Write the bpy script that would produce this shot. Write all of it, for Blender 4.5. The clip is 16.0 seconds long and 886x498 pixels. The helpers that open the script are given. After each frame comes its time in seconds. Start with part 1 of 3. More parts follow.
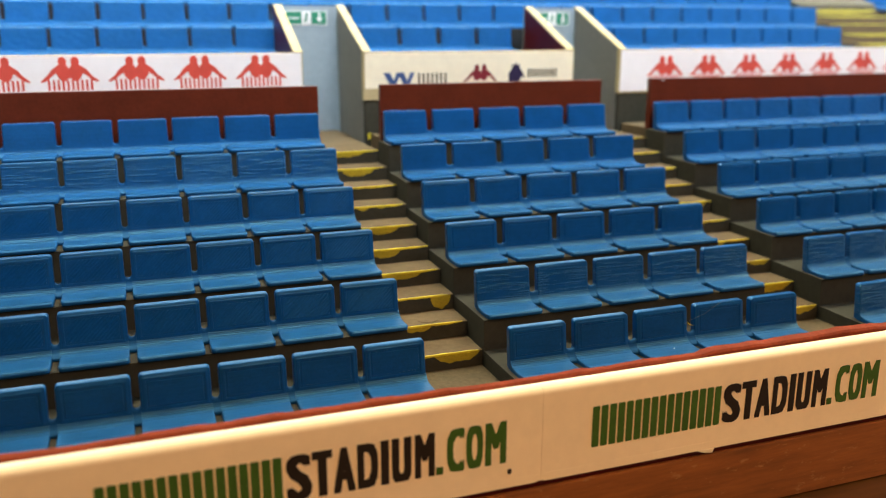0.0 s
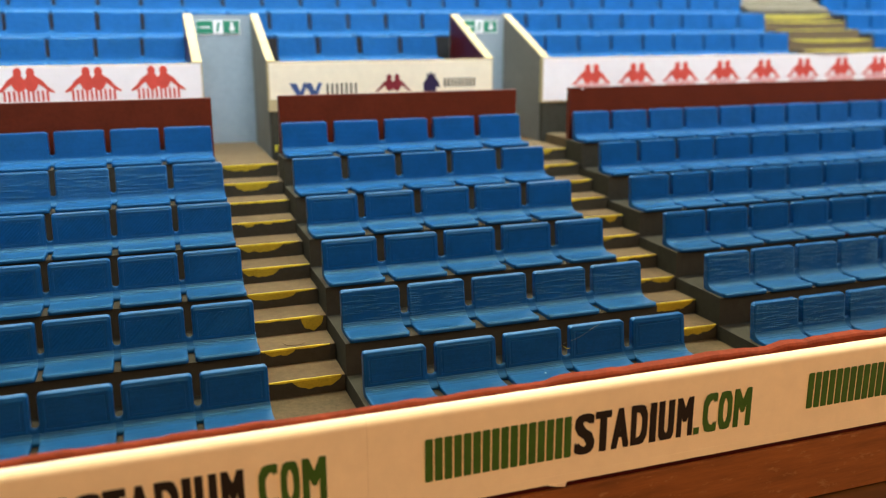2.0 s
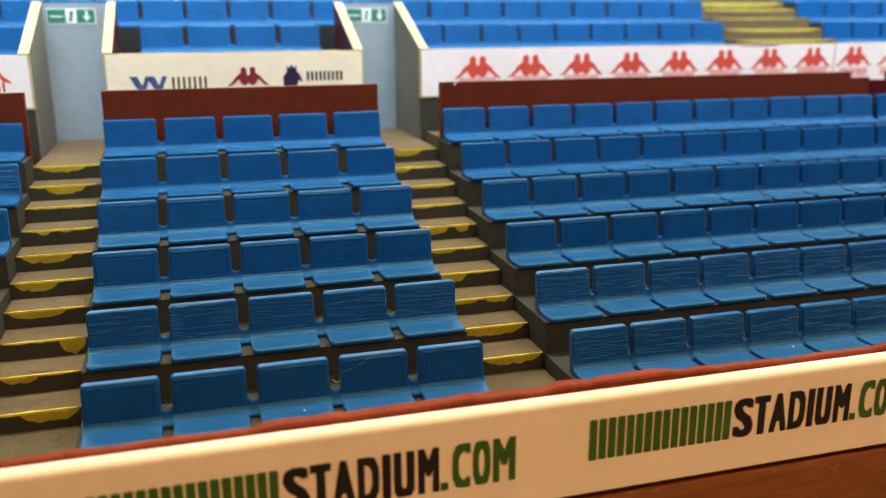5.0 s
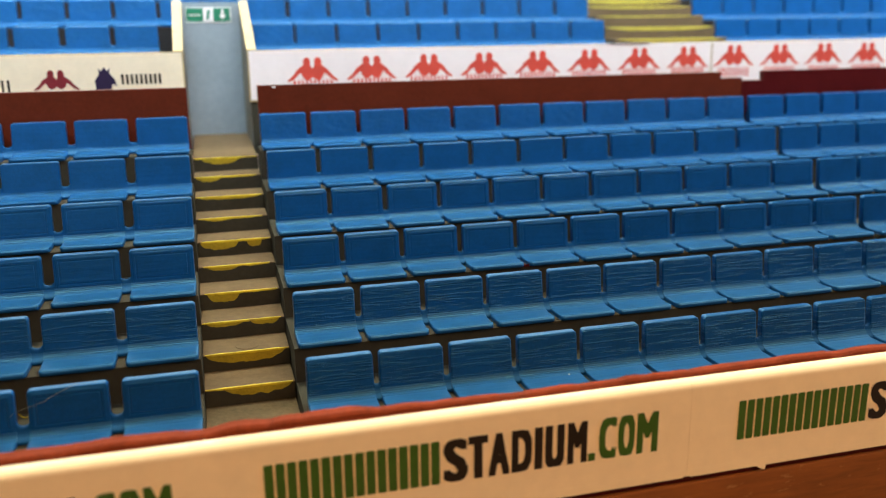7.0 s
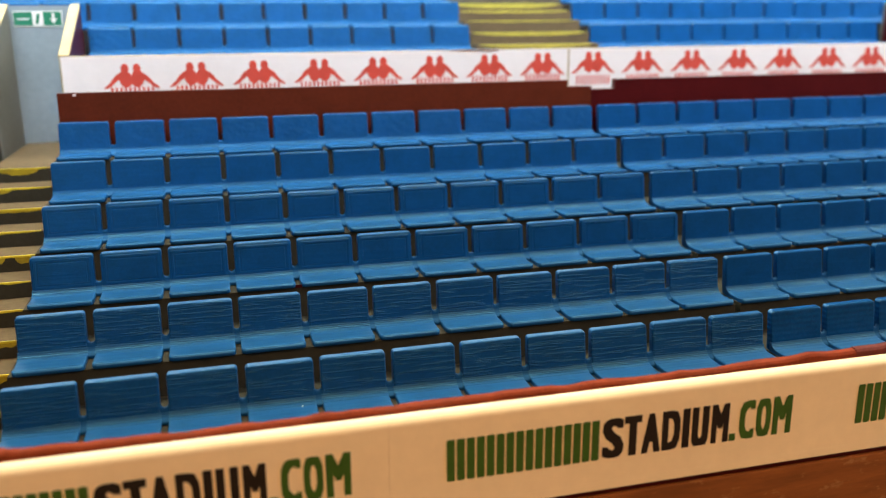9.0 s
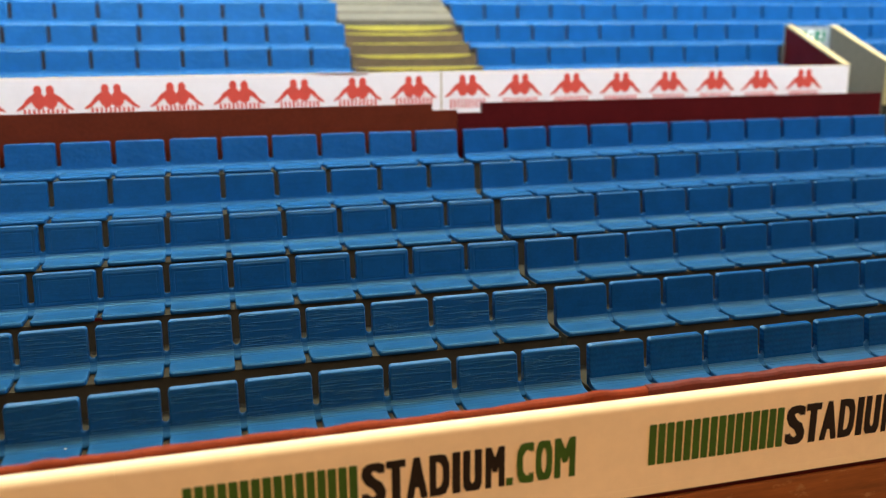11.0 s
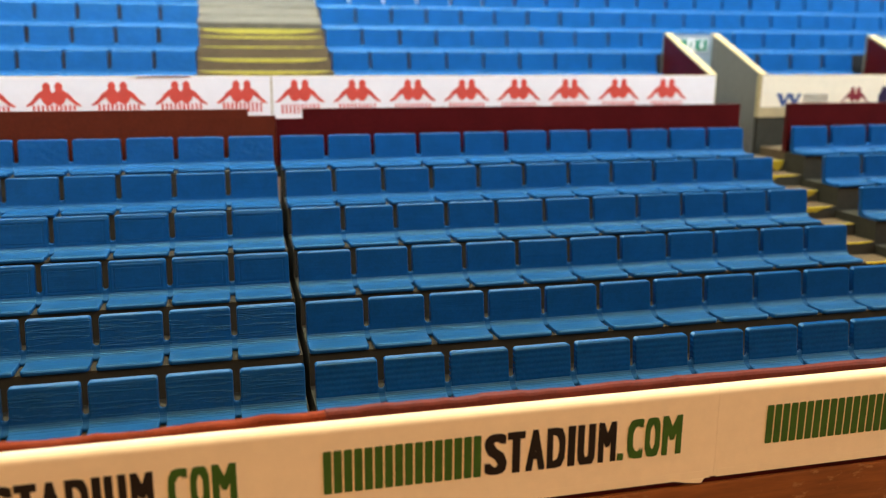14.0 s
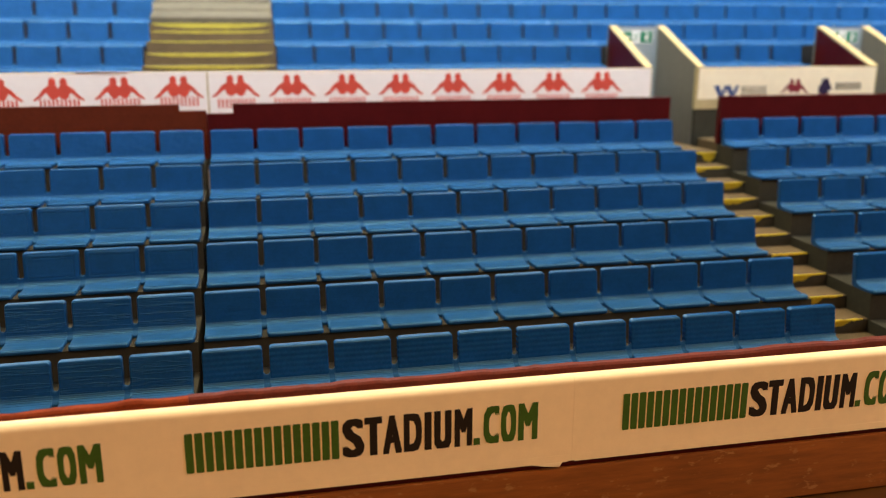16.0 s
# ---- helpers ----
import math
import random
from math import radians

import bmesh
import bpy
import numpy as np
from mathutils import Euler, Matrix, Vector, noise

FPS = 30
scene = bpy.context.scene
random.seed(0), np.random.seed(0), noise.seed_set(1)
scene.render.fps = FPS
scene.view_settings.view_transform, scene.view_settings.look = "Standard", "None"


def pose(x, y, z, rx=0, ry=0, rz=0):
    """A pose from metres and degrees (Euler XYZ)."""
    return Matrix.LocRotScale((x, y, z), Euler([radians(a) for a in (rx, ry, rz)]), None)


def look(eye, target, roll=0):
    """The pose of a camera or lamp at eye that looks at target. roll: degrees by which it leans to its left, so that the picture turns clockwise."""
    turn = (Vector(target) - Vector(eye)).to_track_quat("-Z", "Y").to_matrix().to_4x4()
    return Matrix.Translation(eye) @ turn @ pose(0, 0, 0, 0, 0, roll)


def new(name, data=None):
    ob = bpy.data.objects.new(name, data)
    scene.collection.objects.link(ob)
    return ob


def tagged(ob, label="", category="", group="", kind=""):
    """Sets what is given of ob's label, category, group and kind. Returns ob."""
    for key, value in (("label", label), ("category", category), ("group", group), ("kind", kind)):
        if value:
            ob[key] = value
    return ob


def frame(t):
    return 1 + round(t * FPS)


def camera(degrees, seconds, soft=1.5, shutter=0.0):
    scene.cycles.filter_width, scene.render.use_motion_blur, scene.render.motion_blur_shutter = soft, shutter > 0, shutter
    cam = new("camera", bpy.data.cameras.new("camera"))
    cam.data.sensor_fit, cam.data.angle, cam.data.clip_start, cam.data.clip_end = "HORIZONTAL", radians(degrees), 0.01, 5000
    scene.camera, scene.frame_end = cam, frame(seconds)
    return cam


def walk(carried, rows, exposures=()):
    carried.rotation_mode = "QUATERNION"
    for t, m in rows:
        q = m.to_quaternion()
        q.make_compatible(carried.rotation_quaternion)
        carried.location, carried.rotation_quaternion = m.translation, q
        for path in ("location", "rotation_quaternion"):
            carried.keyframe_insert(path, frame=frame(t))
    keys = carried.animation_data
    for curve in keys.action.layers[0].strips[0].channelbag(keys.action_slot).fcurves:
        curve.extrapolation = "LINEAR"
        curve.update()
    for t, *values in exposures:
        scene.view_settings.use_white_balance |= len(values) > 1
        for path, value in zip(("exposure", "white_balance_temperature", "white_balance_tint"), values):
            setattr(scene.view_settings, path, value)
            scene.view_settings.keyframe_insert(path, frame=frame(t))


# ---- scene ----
# Sizes of the model are given in millimetres and turned into metres by K.
K = 0.001

# ---- camera ----
cam = camera(54.64, 16.0, soft=1.1)
cam.data.dof.use_dof = True
cam.data.dof.focus_distance = 0.13
cam.data.dof.aperture_fstop = 22.0

# seconds, eye in millimetres, yaw to the left from +y, pitch, roll
PATH = [
    (0, -118.10, -111.81, 44.45, -19.91, -14.79, 0.13),
    (0.5, -113.77, -112.84, 44.64, -19.45, -14.84, 0.03),
    (1, -108.57, -111.92, 44.57, -19.36, -14.59, -0.01),
    (1.5, -100.45, -112.05, 44.65, -19.32, -14.43, -0.05),
    (2, -94.06, -113.39, 44.93, -19.07, -14.40, -0.20),
    (2.5, -92.56, -114.20, 45.06, -18.61, -14.38, -0.43),
    (3, -88.87, -111.82, 44.91, -18.38, -14.46, -0.22),
    (3.5, -74.28, -112.12, 45.26, -17.90, -14.77, -0.09),
    (4, -67.51, -110.91, 45.19, -17.17, -15.08, -0.10),
    (6.5, -19.49, -109.12, 43.73, -15.48, -14.91, -0.54),
    (7, -10.39, -109.19, 44.01, -15.24, -15.01, -0.59),
    (7.5, 1.03, -109.80, 44.34, -15.29, -14.95, -0.43),
    (8, 11.57, -110.49, 44.62, -14.89, -15.05, -0.45),
    (10.5, 49.30, -111.83, 44.52, -14.99, -14.08, -0.34),
    (11, 57.49, -113.17, 44.77, -15.20, -13.63, -0.37),
    (11.5, 67.17, -115.96, 44.74, -15.13, -13.51, -0.26),
    (12, 73.89, -116.84, 44.51, -14.67, -13.55, -0.20),
    (12.5, 82.15, -115.67, 44.76, -14.44, -13.46, -0.23),
    (13, 88.39, -114.20, 44.85, -14.48, -13.22, -0.22),
    (13.5, 94.85, -114.70, 44.80, -14.37, -13.29, -0.11),
    (14, 100.20, -118.15, 44.65, -14.03, -13.29, 0.37),
    (14.5, 107.80, -122.38, 45.01, -13.42, -12.74, 0.59),
    (15, 117.22, -126.41, 49.12, -12.91, -11.56, 0.44),
    (15.4, 115.54, -128.42, 48.94, -13.35, -11.63, 0.52),
    (15.5, 116.30, -128.69, 48.66, -13.19, -11.94, 0.55),
    (16, 120.43, -128.66, 47.97, -12.29, -14.48, 0.13),
]


def aimed(x, y, z, yaw, pitch, roll):
    a, b = radians(yaw), radians(pitch)
    ahead = Vector((-math.sin(a) * math.cos(b), math.cos(a) * math.cos(b), math.sin(b)))
    eye = Vector((x, y, z)) * K
    return look(eye, eye + ahead, roll)


# stops, kelvin, tint
EXPOSURES = [(0.0, 0.0, 6500, 10), (8.0, -0.1, 6500, 10), (10.5, -0.1, 6500, 10), (14.6, -0.08, 6500, 10), (15.0, -0.08, 6900, 12), (15.4, -0.36, 7300, 15), (16.0, -0.36, 7300, 15)]
walk(cam, [(t, aimed(*row)) for t, *row in PATH], EXPOSURES)

# ---- light ----
world = bpy.data.worlds.new("room_air")
world.use_nodes = True
world.node_tree.nodes["Background"].inputs[0].default_value = (0.9, 0.95, 1.0, 1)
world.node_tree.nodes["Background"].inputs[1].default_value = 0.006
scene.world = world


def area_lamp(name, eye, target, size_x, size_y, watts, colour, spread=180.0):
    data = bpy.data.lights.new(name, "AREA")
    data.shape, data.size, data.size_y, data.energy, data.color = "RECTANGLE", size_x, size_y, watts, colour
    data.spread = radians(spread)
    lamp = new(name, data)
    lamp.matrix_world = look(eye, target)
    return lamp


# added, unseen: shaded cool strip lifts upper tier, warm strip over pitch side
area_lamp("added_cool_strip", (0.24, -0.05, 0.3), (0.24, 0.16, 0.06), 1.3, 0.08, 2.2, (0.72, 0.89, 1.0), 60.0)
area_lamp("added_warm_strip", (0.18, 0.10, 0.42), (0.18, 0.06, 0.0), 1.1, 0.1, 6.3, (1.0, 0.94, 0.68))
# daylight from windows beyond the right end and behind the stand
area_lamp("window_light", (1.15, -0.28, 0.5), (0.15, 0.1, 0.03), 0.35, 0.35, 5.5, (0.66, 0.88, 1.0))
area_lamp("rear_window_light", (0.0, 1.4, 0.86), (0.0, 0.05, 0.0), 1.8, 0.6, 21.0, (0.84, 0.97, 1.0))
# unseen fill behind the camera, added to lift the left rows
area_lamp("front_fill_light", (-0.35, -1.4, 0.36), (0.0, 0.1, 0.03), 0.3, 0.5, 0.6, (0.9, 0.96, 1.0))
# warm room lamp behind the camera
area_lamp("room_lamp", (0.34, -0.6, 0.58), (0.21, -0.09, -0.05), 1.1, 0.5, 1.32, (1.0, 0.56, 0.23), 56.0)


# ---- materials ----
def material(name, colour, rough=0.5, metal=0.0, spec=0.5):
    m = bpy.data.materials.new(name)
    m.use_nodes = True
    b = m.node_tree.nodes["Principled BSDF"]
    b.inputs["Base Color"].default_value = (*colour, 1)
    b.inputs["Roughness"].default_value = rough
    b.inputs["Metallic"].default_value = metal
    b.inputs["Specular IOR Level"].default_value = spec
    return m


def node(m, kind, **values):
    n = m.node_tree.nodes.new(kind)
    for key, value in values.items():
        n.inputs[key].default_value = value
    return n


def join(m, a, out, b, into):
    m.node_tree.links.new(a.outputs[out], b.inputs[into])


def coords(m, scale):
    c = node(m, "ShaderNodeTexCoord")
    mp = node(m, "ShaderNodeMapping", Scale=scale)
    join(m, c, "Object", mp, "Vector")
    return mp


def world_coords(m, scale):
    c = node(m, "ShaderNodeNewGeometry")
    mp = node(m, "ShaderNodeMapping", Scale=scale)
    join(m, c, "Position", mp, "Vector")
    return mp


def mottled(m, colour, dark, light, scale, detail=6.0, stretch=(1, 1, 1)):
    """Two-scale colour variation between a darker and a lighter shade of the base colour."""
    big = node(m, "ShaderNodeTexNoise", Scale=scale, Detail=detail, Roughness=0.6)
    fine = node(m, "ShaderNodeTexNoise", Scale=scale * 9, Detail=4.0, Roughness=0.7)
    mp = world_coords(m, stretch)
    join(m, mp, "Vector", big, "Vector")
    join(m, mp, "Vector", fine, "Vector")
    mix = node(m, "ShaderNodeMath")
    mix.operation = "ADD"
    join(m, big, "Fac", mix, 0)
    join(m, fine, "Fac", mix, 1)
    half = node(m, "ShaderNodeMath")
    half.operation = "MULTIPLY"
    half.inputs[1].default_value = 0.5
    join(m, mix, "Value", half, 0)
    ramp = node(m, "ShaderNodeValToRGB")
    e = ramp.color_ramp.elements
    e[0].position, e[1].position = 0.36, 0.64
    e[0].color = (*[c * dark for c in colour], 1)
    e[1].color = (*[min(1.0, c * light) for c in colour], 1)
    join(m, half, "Value", ramp, "Fac")
    join(m, ramp, "Color", m.node_tree.nodes["Principled BSDF"], "Base Color")
    return ramp


def bumped(m, source, out, strength, distance):
    b = node(m, "ShaderNodeBump", Strength=strength, Distance=distance)
    join(m, source, out, b, "Height")
    join(m, b, "Normal", m.node_tree.nodes["Principled BSDF"], "Normal")
    return b


def seat_plastic(name, lines):
    """Blue printed plastic. lines: 'streak' uneven print layers, 'rib' even layers, 'rough' blobby print, or 'smooth'."""
    base = (0.003, 0.060, 0.214)
    m = material(name, base, {"rough": 0.38, "smooth": 0.3, "pan": 0.46, "matt": 0.55, "streak": 0.34}.get(lines, 0.27), spec={"pan": 0.85, "matt": 0.42}.get(lines, 0.55))
    m.node_tree.nodes["Principled BSDF"].inputs["Specular Tint"].default_value = (0.34, 0.87, 1.0, 1)
    mottled(m, base, 0.8, 1.18, 260.0)
    if lines == "rib":
        tex = node(m, "ShaderNodeTexWave", Scale=370.0, Distortion=0.4)
        tex.bands_direction = "Z"
        mp = coords(m, (0.05, 0.05, 1))
        height, strength = 0.00016, 0.34
    else:
        tex = node(m, "ShaderNodeTexNoise", Scale=1.0, Detail=3.0, Roughness=0.6)
        mp = coords(m, {"streak": (150, 300, 2700), "rough": (650, 650, 900)}.get(lines, (110, 1300, 1500)))
        height, strength = {"streak": (0.00013, 0.6), "rough": (0.00022, 0.7)}.get(lines, (0.00012, 0.5))
        info = node(m, "ShaderNodeObjectInfo")
        shift = node(m, "ShaderNodeMath")
        shift.operation = "MULTIPLY"
        shift.inputs[1].default_value = 50.0
        join(m, info, "Random", shift, 0)
        join(m, shift, "Value", mp, "Location")
    join(m, mp, "Vector", tex, "Vector")
    if lines == "streak":   # sparse gouges and strings between the layers
        grooves = node(m, "ShaderNodeMapRange")
        grooves.interpolation_type = "SMOOTHSTEP"
        grooves.inputs["From Min"].default_value, grooves.inputs["From Max"].default_value = 0.5, 0.61
        join(m, tex, "Fac", grooves, "Value")
        bumped(m, grooves, "Result", strength, height)
    else:
        bumped(m, tex, "Fac", strength, height)
    return m


def painted(name, colour, rough, scale=120.0, dark=0.75, light=1.2, bump=0.25, stretch=(1, 1, 1), spec=0.3):
    m = material(name, colour, rough, spec=spec)
    mottled(m, colour, dark, light, scale, stretch=stretch)
    n = node(m, "ShaderNodeTexNoise", Scale=scale * 12, Detail=5.0)
    join(m, world_coords(m, stretch), "Vector", n, "Vector")
    bumped(m, n, "Fac", bump, 0.00015)
    return m


SEAT_STREAK = seat_plastic("seat_plastic_streaked", "streak")
SEAT_RIB = seat_plastic("seat_plastic_ribbed", "rib")
SEAT_ROUGH = seat_plastic("seat_plastic_rough", "rough")
SEAT_SMOOTH = seat_plastic("seat_plastic_smooth", "smooth")
SEAT_PAN = seat_plastic("seat_plastic_satin", "pan")
SEAT_MATT = seat_plastic("seat_plastic_matt", "matt")
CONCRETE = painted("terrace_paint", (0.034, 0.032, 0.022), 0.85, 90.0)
# terrace colour darkened with the shade between upper seats; step-end blocks use it too
DARK_GAP_TONE = painted("dark_gap_tone", (0.016, 0.014, 0.015), 0.85, 90.0)
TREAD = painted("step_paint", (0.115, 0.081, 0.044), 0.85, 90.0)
# aisle floor a darker tone than the steps
DARK_FLOOR = painted("dark_floor_paint", (0.085, 0.064, 0.034), 0.85, 140.0, 0.6, 1.3)
YELLOW = painted("yellow_paint", (0.62, 0.50, 0.03), 0.55, 300.0, 0.7, 1.15)
THIN_YELLOW = painted("thin_yellow_paint", (0.34, 0.26, 0.016), 0.5, 260.0, 0.72, 1.2)
FADED = painted("faded_yellow_paint", (0.46, 0.39, 0.06), 0.6, 300.0, 0.7, 1.15)
worn = node(YELLOW, "ShaderNodeTexNoise", Scale=420.0, Detail=4.0, Roughness=0.7)
join(YELLOW, world_coords(YELLOW, (0.6, 1, 1)), "Vector", worn, "Vector")
fade = node(YELLOW, "ShaderNodeMapRange")
fade.inputs["From Min"].default_value, fade.inputs["From Max"].default_value = 0.55, 0.68
join(YELLOW, worn, "Fac", fade, "Value")
blend = YELLOW.node_tree.nodes.new("ShaderNodeMix")
blend.data_type = "RGBA"
join(YELLOW, fade, "Result", blend, "Factor")
YELLOW.node_tree.links.new(YELLOW.node_tree.nodes["Principled BSDF"].inputs["Base Color"].links[0].from_socket, blend.inputs[6])
blend.inputs[7].default_value = (0.22, 0.17, 0.05, 1)
YELLOW.node_tree.links.new(blend.outputs[2], YELLOW.node_tree.nodes["Principled BSDF"].inputs["Base Color"])
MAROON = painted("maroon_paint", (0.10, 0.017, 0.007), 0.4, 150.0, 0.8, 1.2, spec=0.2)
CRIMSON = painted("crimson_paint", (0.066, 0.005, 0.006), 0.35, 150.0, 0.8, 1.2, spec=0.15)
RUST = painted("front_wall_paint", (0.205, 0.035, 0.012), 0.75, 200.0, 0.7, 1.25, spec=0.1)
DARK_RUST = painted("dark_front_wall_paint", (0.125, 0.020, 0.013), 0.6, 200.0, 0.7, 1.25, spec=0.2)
CREAM = painted("cream_card", (0.80, 0.72, 0.56), 0.6, 60.0, 0.93, 1.05, 0.1)
CAP = painted("parapet_cream", (0.45, 0.365, 0.205), 0.6, 90.0, 0.85, 1.1, 0.1)
GLOSS_MAROON = painted("glossy_maroon", (0.10, 0.014, 0.011), 0.22, 150.0, 0.85, 1.15, 0.05, spec=0.6)
# pale end painted in: a sun patch fading along x into maroon
SUNLIT_MAROON = painted("sunlit_maroon", (0.10, 0.014, 0.011), 0.3, 150.0, 0.85, 1.15, 0.05)
ramp = node(SUNLIT_MAROON, "ShaderNodeValToRGB")
ramp.color_ramp.elements[0].position, ramp.color_ramp.elements[1].position = 0.145, 0.185
ramp.color_ramp.elements[0].color, ramp.color_ramp.elements[1].color = (0.85, 0.78, 0.78, 1), (0.10, 0.014, 0.011, 1)
split = node(SUNLIT_MAROON, "ShaderNodeSeparateXYZ")
join(SUNLIT_MAROON, world_coords(SUNLIT_MAROON, (1, 1, 1)), "Vector", split, "Vector")
join(SUNLIT_MAROON, split, "X", ramp, "Fac")
join(SUNLIT_MAROON, ramp, "Color", SUNLIT_MAROON.node_tree.nodes["Principled BSDF"], "Base Color")
WHITE = painted("white_paper", (0.80, 0.765, 0.79), 0.5, 40.0, 0.95, 1.03, 0.08)
BOARD = painted("board_card", (0.94, 0.775, 0.53), 0.4, 40.0, 0.95, 1.04, 0.08)
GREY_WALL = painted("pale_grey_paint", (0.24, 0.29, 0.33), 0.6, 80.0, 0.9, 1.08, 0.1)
# grey darkened to put the corridor side walls' shade into the colour
SIDE_SHADE = painted("side_wall_shade", (0.165, 0.165, 0.155), 0.7, 80.0, 0.88, 1.1, 0.1)
BEIGE = painted("bare_card", (0.188, 0.164, 0.110), 0.8, 50.0, 0.85, 1.1, 0.15, (0.3, 1, 1))
SCUFFED = painted("scuffed_card", (0.078, 0.068, 0.050), 0.6, 45.0, 0.6, 1.5, 0.15, (0.5, 1.6, 1.6))
WOOD = painted("brown_board", (0.26, 0.085, 0.020), 0.5, 30.0, 0.6, 1.4, 0.2, (0.25, 1.5, 2))
fleck = node(WOOD, "ShaderNodeTexNoise", Scale=700.0, Detail=3.0, Roughness=0.65)
join(WOOD, world_coords(WOOD, (0.5, 1, 1)), "Vector", fleck, "Vector")
spots = node(WOOD, "ShaderNodeMapRange")
spots.inputs["From Min"].default_value, spots.inputs["From Max"].default_value = 0.60, 0.72
join(WOOD, fleck, "Fac", spots, "Value")
blend = WOOD.node_tree.nodes.new("ShaderNodeMix")
blend.data_type = "RGBA"
join(WOOD, spots, "Result", blend, "Factor")
WOOD.node_tree.links.new(WOOD.node_tree.nodes["Principled BSDF"].inputs["Base Color"].links[0].from_socket, blend.inputs[6])
blend.inputs[7].default_value = (0.36, 0.17, 0.065, 1)
WOOD.node_tree.links.new(blend.outputs[2], WOOD.node_tree.nodes["Principled BSDF"].inputs["Base Color"])
TABLE_WOOD = painted("table_wood", (0.15, 0.06, 0.016), 0.4, 16.0, 0.6, 1.35, 0.15, (0.2, 2, 2))
ROOM = painted("room_plaster", (0.20, 0.18, 0.155), 0.9, 4.0, 0.95, 1.05, 0.1)
INK_GREEN = painted("green_ink", (0.045, 0.120, 0.016), 0.5, 500.0, 0.85, 1.15, 0.02)
INK_BLACK = painted("black_ink", (0.014, 0.010, 0.008), 0.5, 500.0, 0.8, 1.2, 0.02)
INK_RED = painted("red_ink", (0.60, 0.075, 0.055), 0.5, 400.0, 0.85, 1.1, 0.02)
INK_NAVY = painted("navy_ink", (0.022, 0.014, 0.05), 0.5, 400.0, 0.85, 1.1, 0.02)
INK_BLUE = painted("blue_ink", (0.045, 0.085, 0.22), 0.5, 400.0, 0.85, 1.1, 0.02)
INK_CLARET = painted("claret_ink", (0.19, 0.02, 0.03), 0.5, 400.0, 0.85, 1.1, 0.02)
SIGN_GREEN = painted("sign_green", (0.02, 0.19, 0.11), 0.5, 400.0, 0.9, 1.1, 0.02)


# ---- building ----
def mesh_of(name, bm, mat, smooth=False):
    me = bpy.data.meshes.new(name)
    bmesh.ops.recalc_face_normals(bm, faces=bm.faces)
    bm.to_mesh(me)
    bm.free()
    me.materials.append(mat)
    if smooth:
        me.polygons.foreach_set("use_smooth", [True] * len(me.polygons))
    return me


def part(name, bm, mat, parent=None, label=""):
    ob = new(name, bm if isinstance(bm, bpy.types.Mesh) else mesh_of(name, bm, mat))
    if parent is not None:
        ob.parent = parent
    if label:
        tagged(ob, label)
    return ob


def thing(name, label, category, group="", kind=""):
    return tagged(new(name), label, category, group, kind)


def box(x0, x1, y0, y1, z0, z1, bevel=0.0, bm=None):
    bm = bm or bmesh.new()
    v = [bm.verts.new((x * K, y * K, z * K)) for x in (x0, x1) for y in (y0, y1) for z in (z0, z1)]
    fs = [bm.faces.new([v[i] for i in f]) for f in ((0, 1, 3, 2), (4, 6, 7, 5), (0, 4, 5, 1), (2, 3, 7, 6), (0, 2, 6, 4), (1, 5, 7, 3))]
    if bevel:
        es = {e for f in fs for e in f.edges}
        bmesh.ops.bevel(bm, geom=list(es), offset=bevel * K, segments=2, affect="EDGES", profile=0.6)
    return bm


def extrude_x(points, x0, x1, bevel=0.0, bm=None):
    """A solid with the outline points (y, z), drawn out along x."""
    bm = bm or bmesh.new()
    a = [bm.verts.new((x0 * K, y * K, z * K)) for y, z in points]
    b = [bm.verts.new((x1 * K, y * K, z * K)) for y, z in points]
    n = len(points)
    fs = [bm.faces.new(a), bm.faces.new(b[::-1])]
    fs += [bm.faces.new((a[i], b[i], b[(i + 1) % n], a[(i + 1) % n])) for i in range(n)]
    if bevel:
        bmesh.ops.bevel(bm, geom=list({e for f in fs for e in f.edges}), offset=bevel * K, segments=2, affect="EDGES", profile=0.6)
    return bm


def slab_xz(points, y, thick=0.05, bm=None):
    """A flat shape with the outline points (x, z), facing -y, a hair thick."""
    bm = bm or bmesh.new()
    a = [bm.verts.new((x * K, y * K, z * K)) for x, z in points]
    b = [bm.verts.new((x * K, (y - thick) * K, z * K)) for x, z in points]
    n = len(points)
    bm.faces.new(b)
    for i in range(n):
        bm.faces.new((a[i], b[i], b[(i + 1) % n], a[(i + 1) % n]))
    return bm


# ---- plan of the lower tier ----
ROW_Y = [-0.37, 13.00, 26.85, 40.20, 53.20, 65.84]   # seat backs, row by row
ROW_Z = [0.15, 5.36, 10.25, 15.38, 20.58, 26.22]     # tops of the seat backs
ROWS = 6
SEAT_LOW = -6.52             # underside of a seat below the top of its back
RISER = -6.25                # riser of a row before its seat backs
BASE = -24.0                 # table top
STEP_Y, STEP_Z = 6.9, -6.05   # first step edge in an aisle
STEP_D, STEP_H = 6.65, 2.64
LIP_Y, LIP_Z = 67.4, 31.6
WALL_Y, WALL_Z = 80.8, 38.0
SEAM = 110.0


def mirrored(x):
    return 2 * SEAM - x


# blocks: start, end, seats, pitch, seat width
BLOCKS = [
    (-190.45, -81.0, 11, 10.05, 9.05),
    (-67.5, -13.8, 5, 11.0, 9.5),
    (-0.2, 109.1, 11, 10.02, 9.08),
]
AISLES = [(-81.0, -68.2), (-13.8, -0.9)]


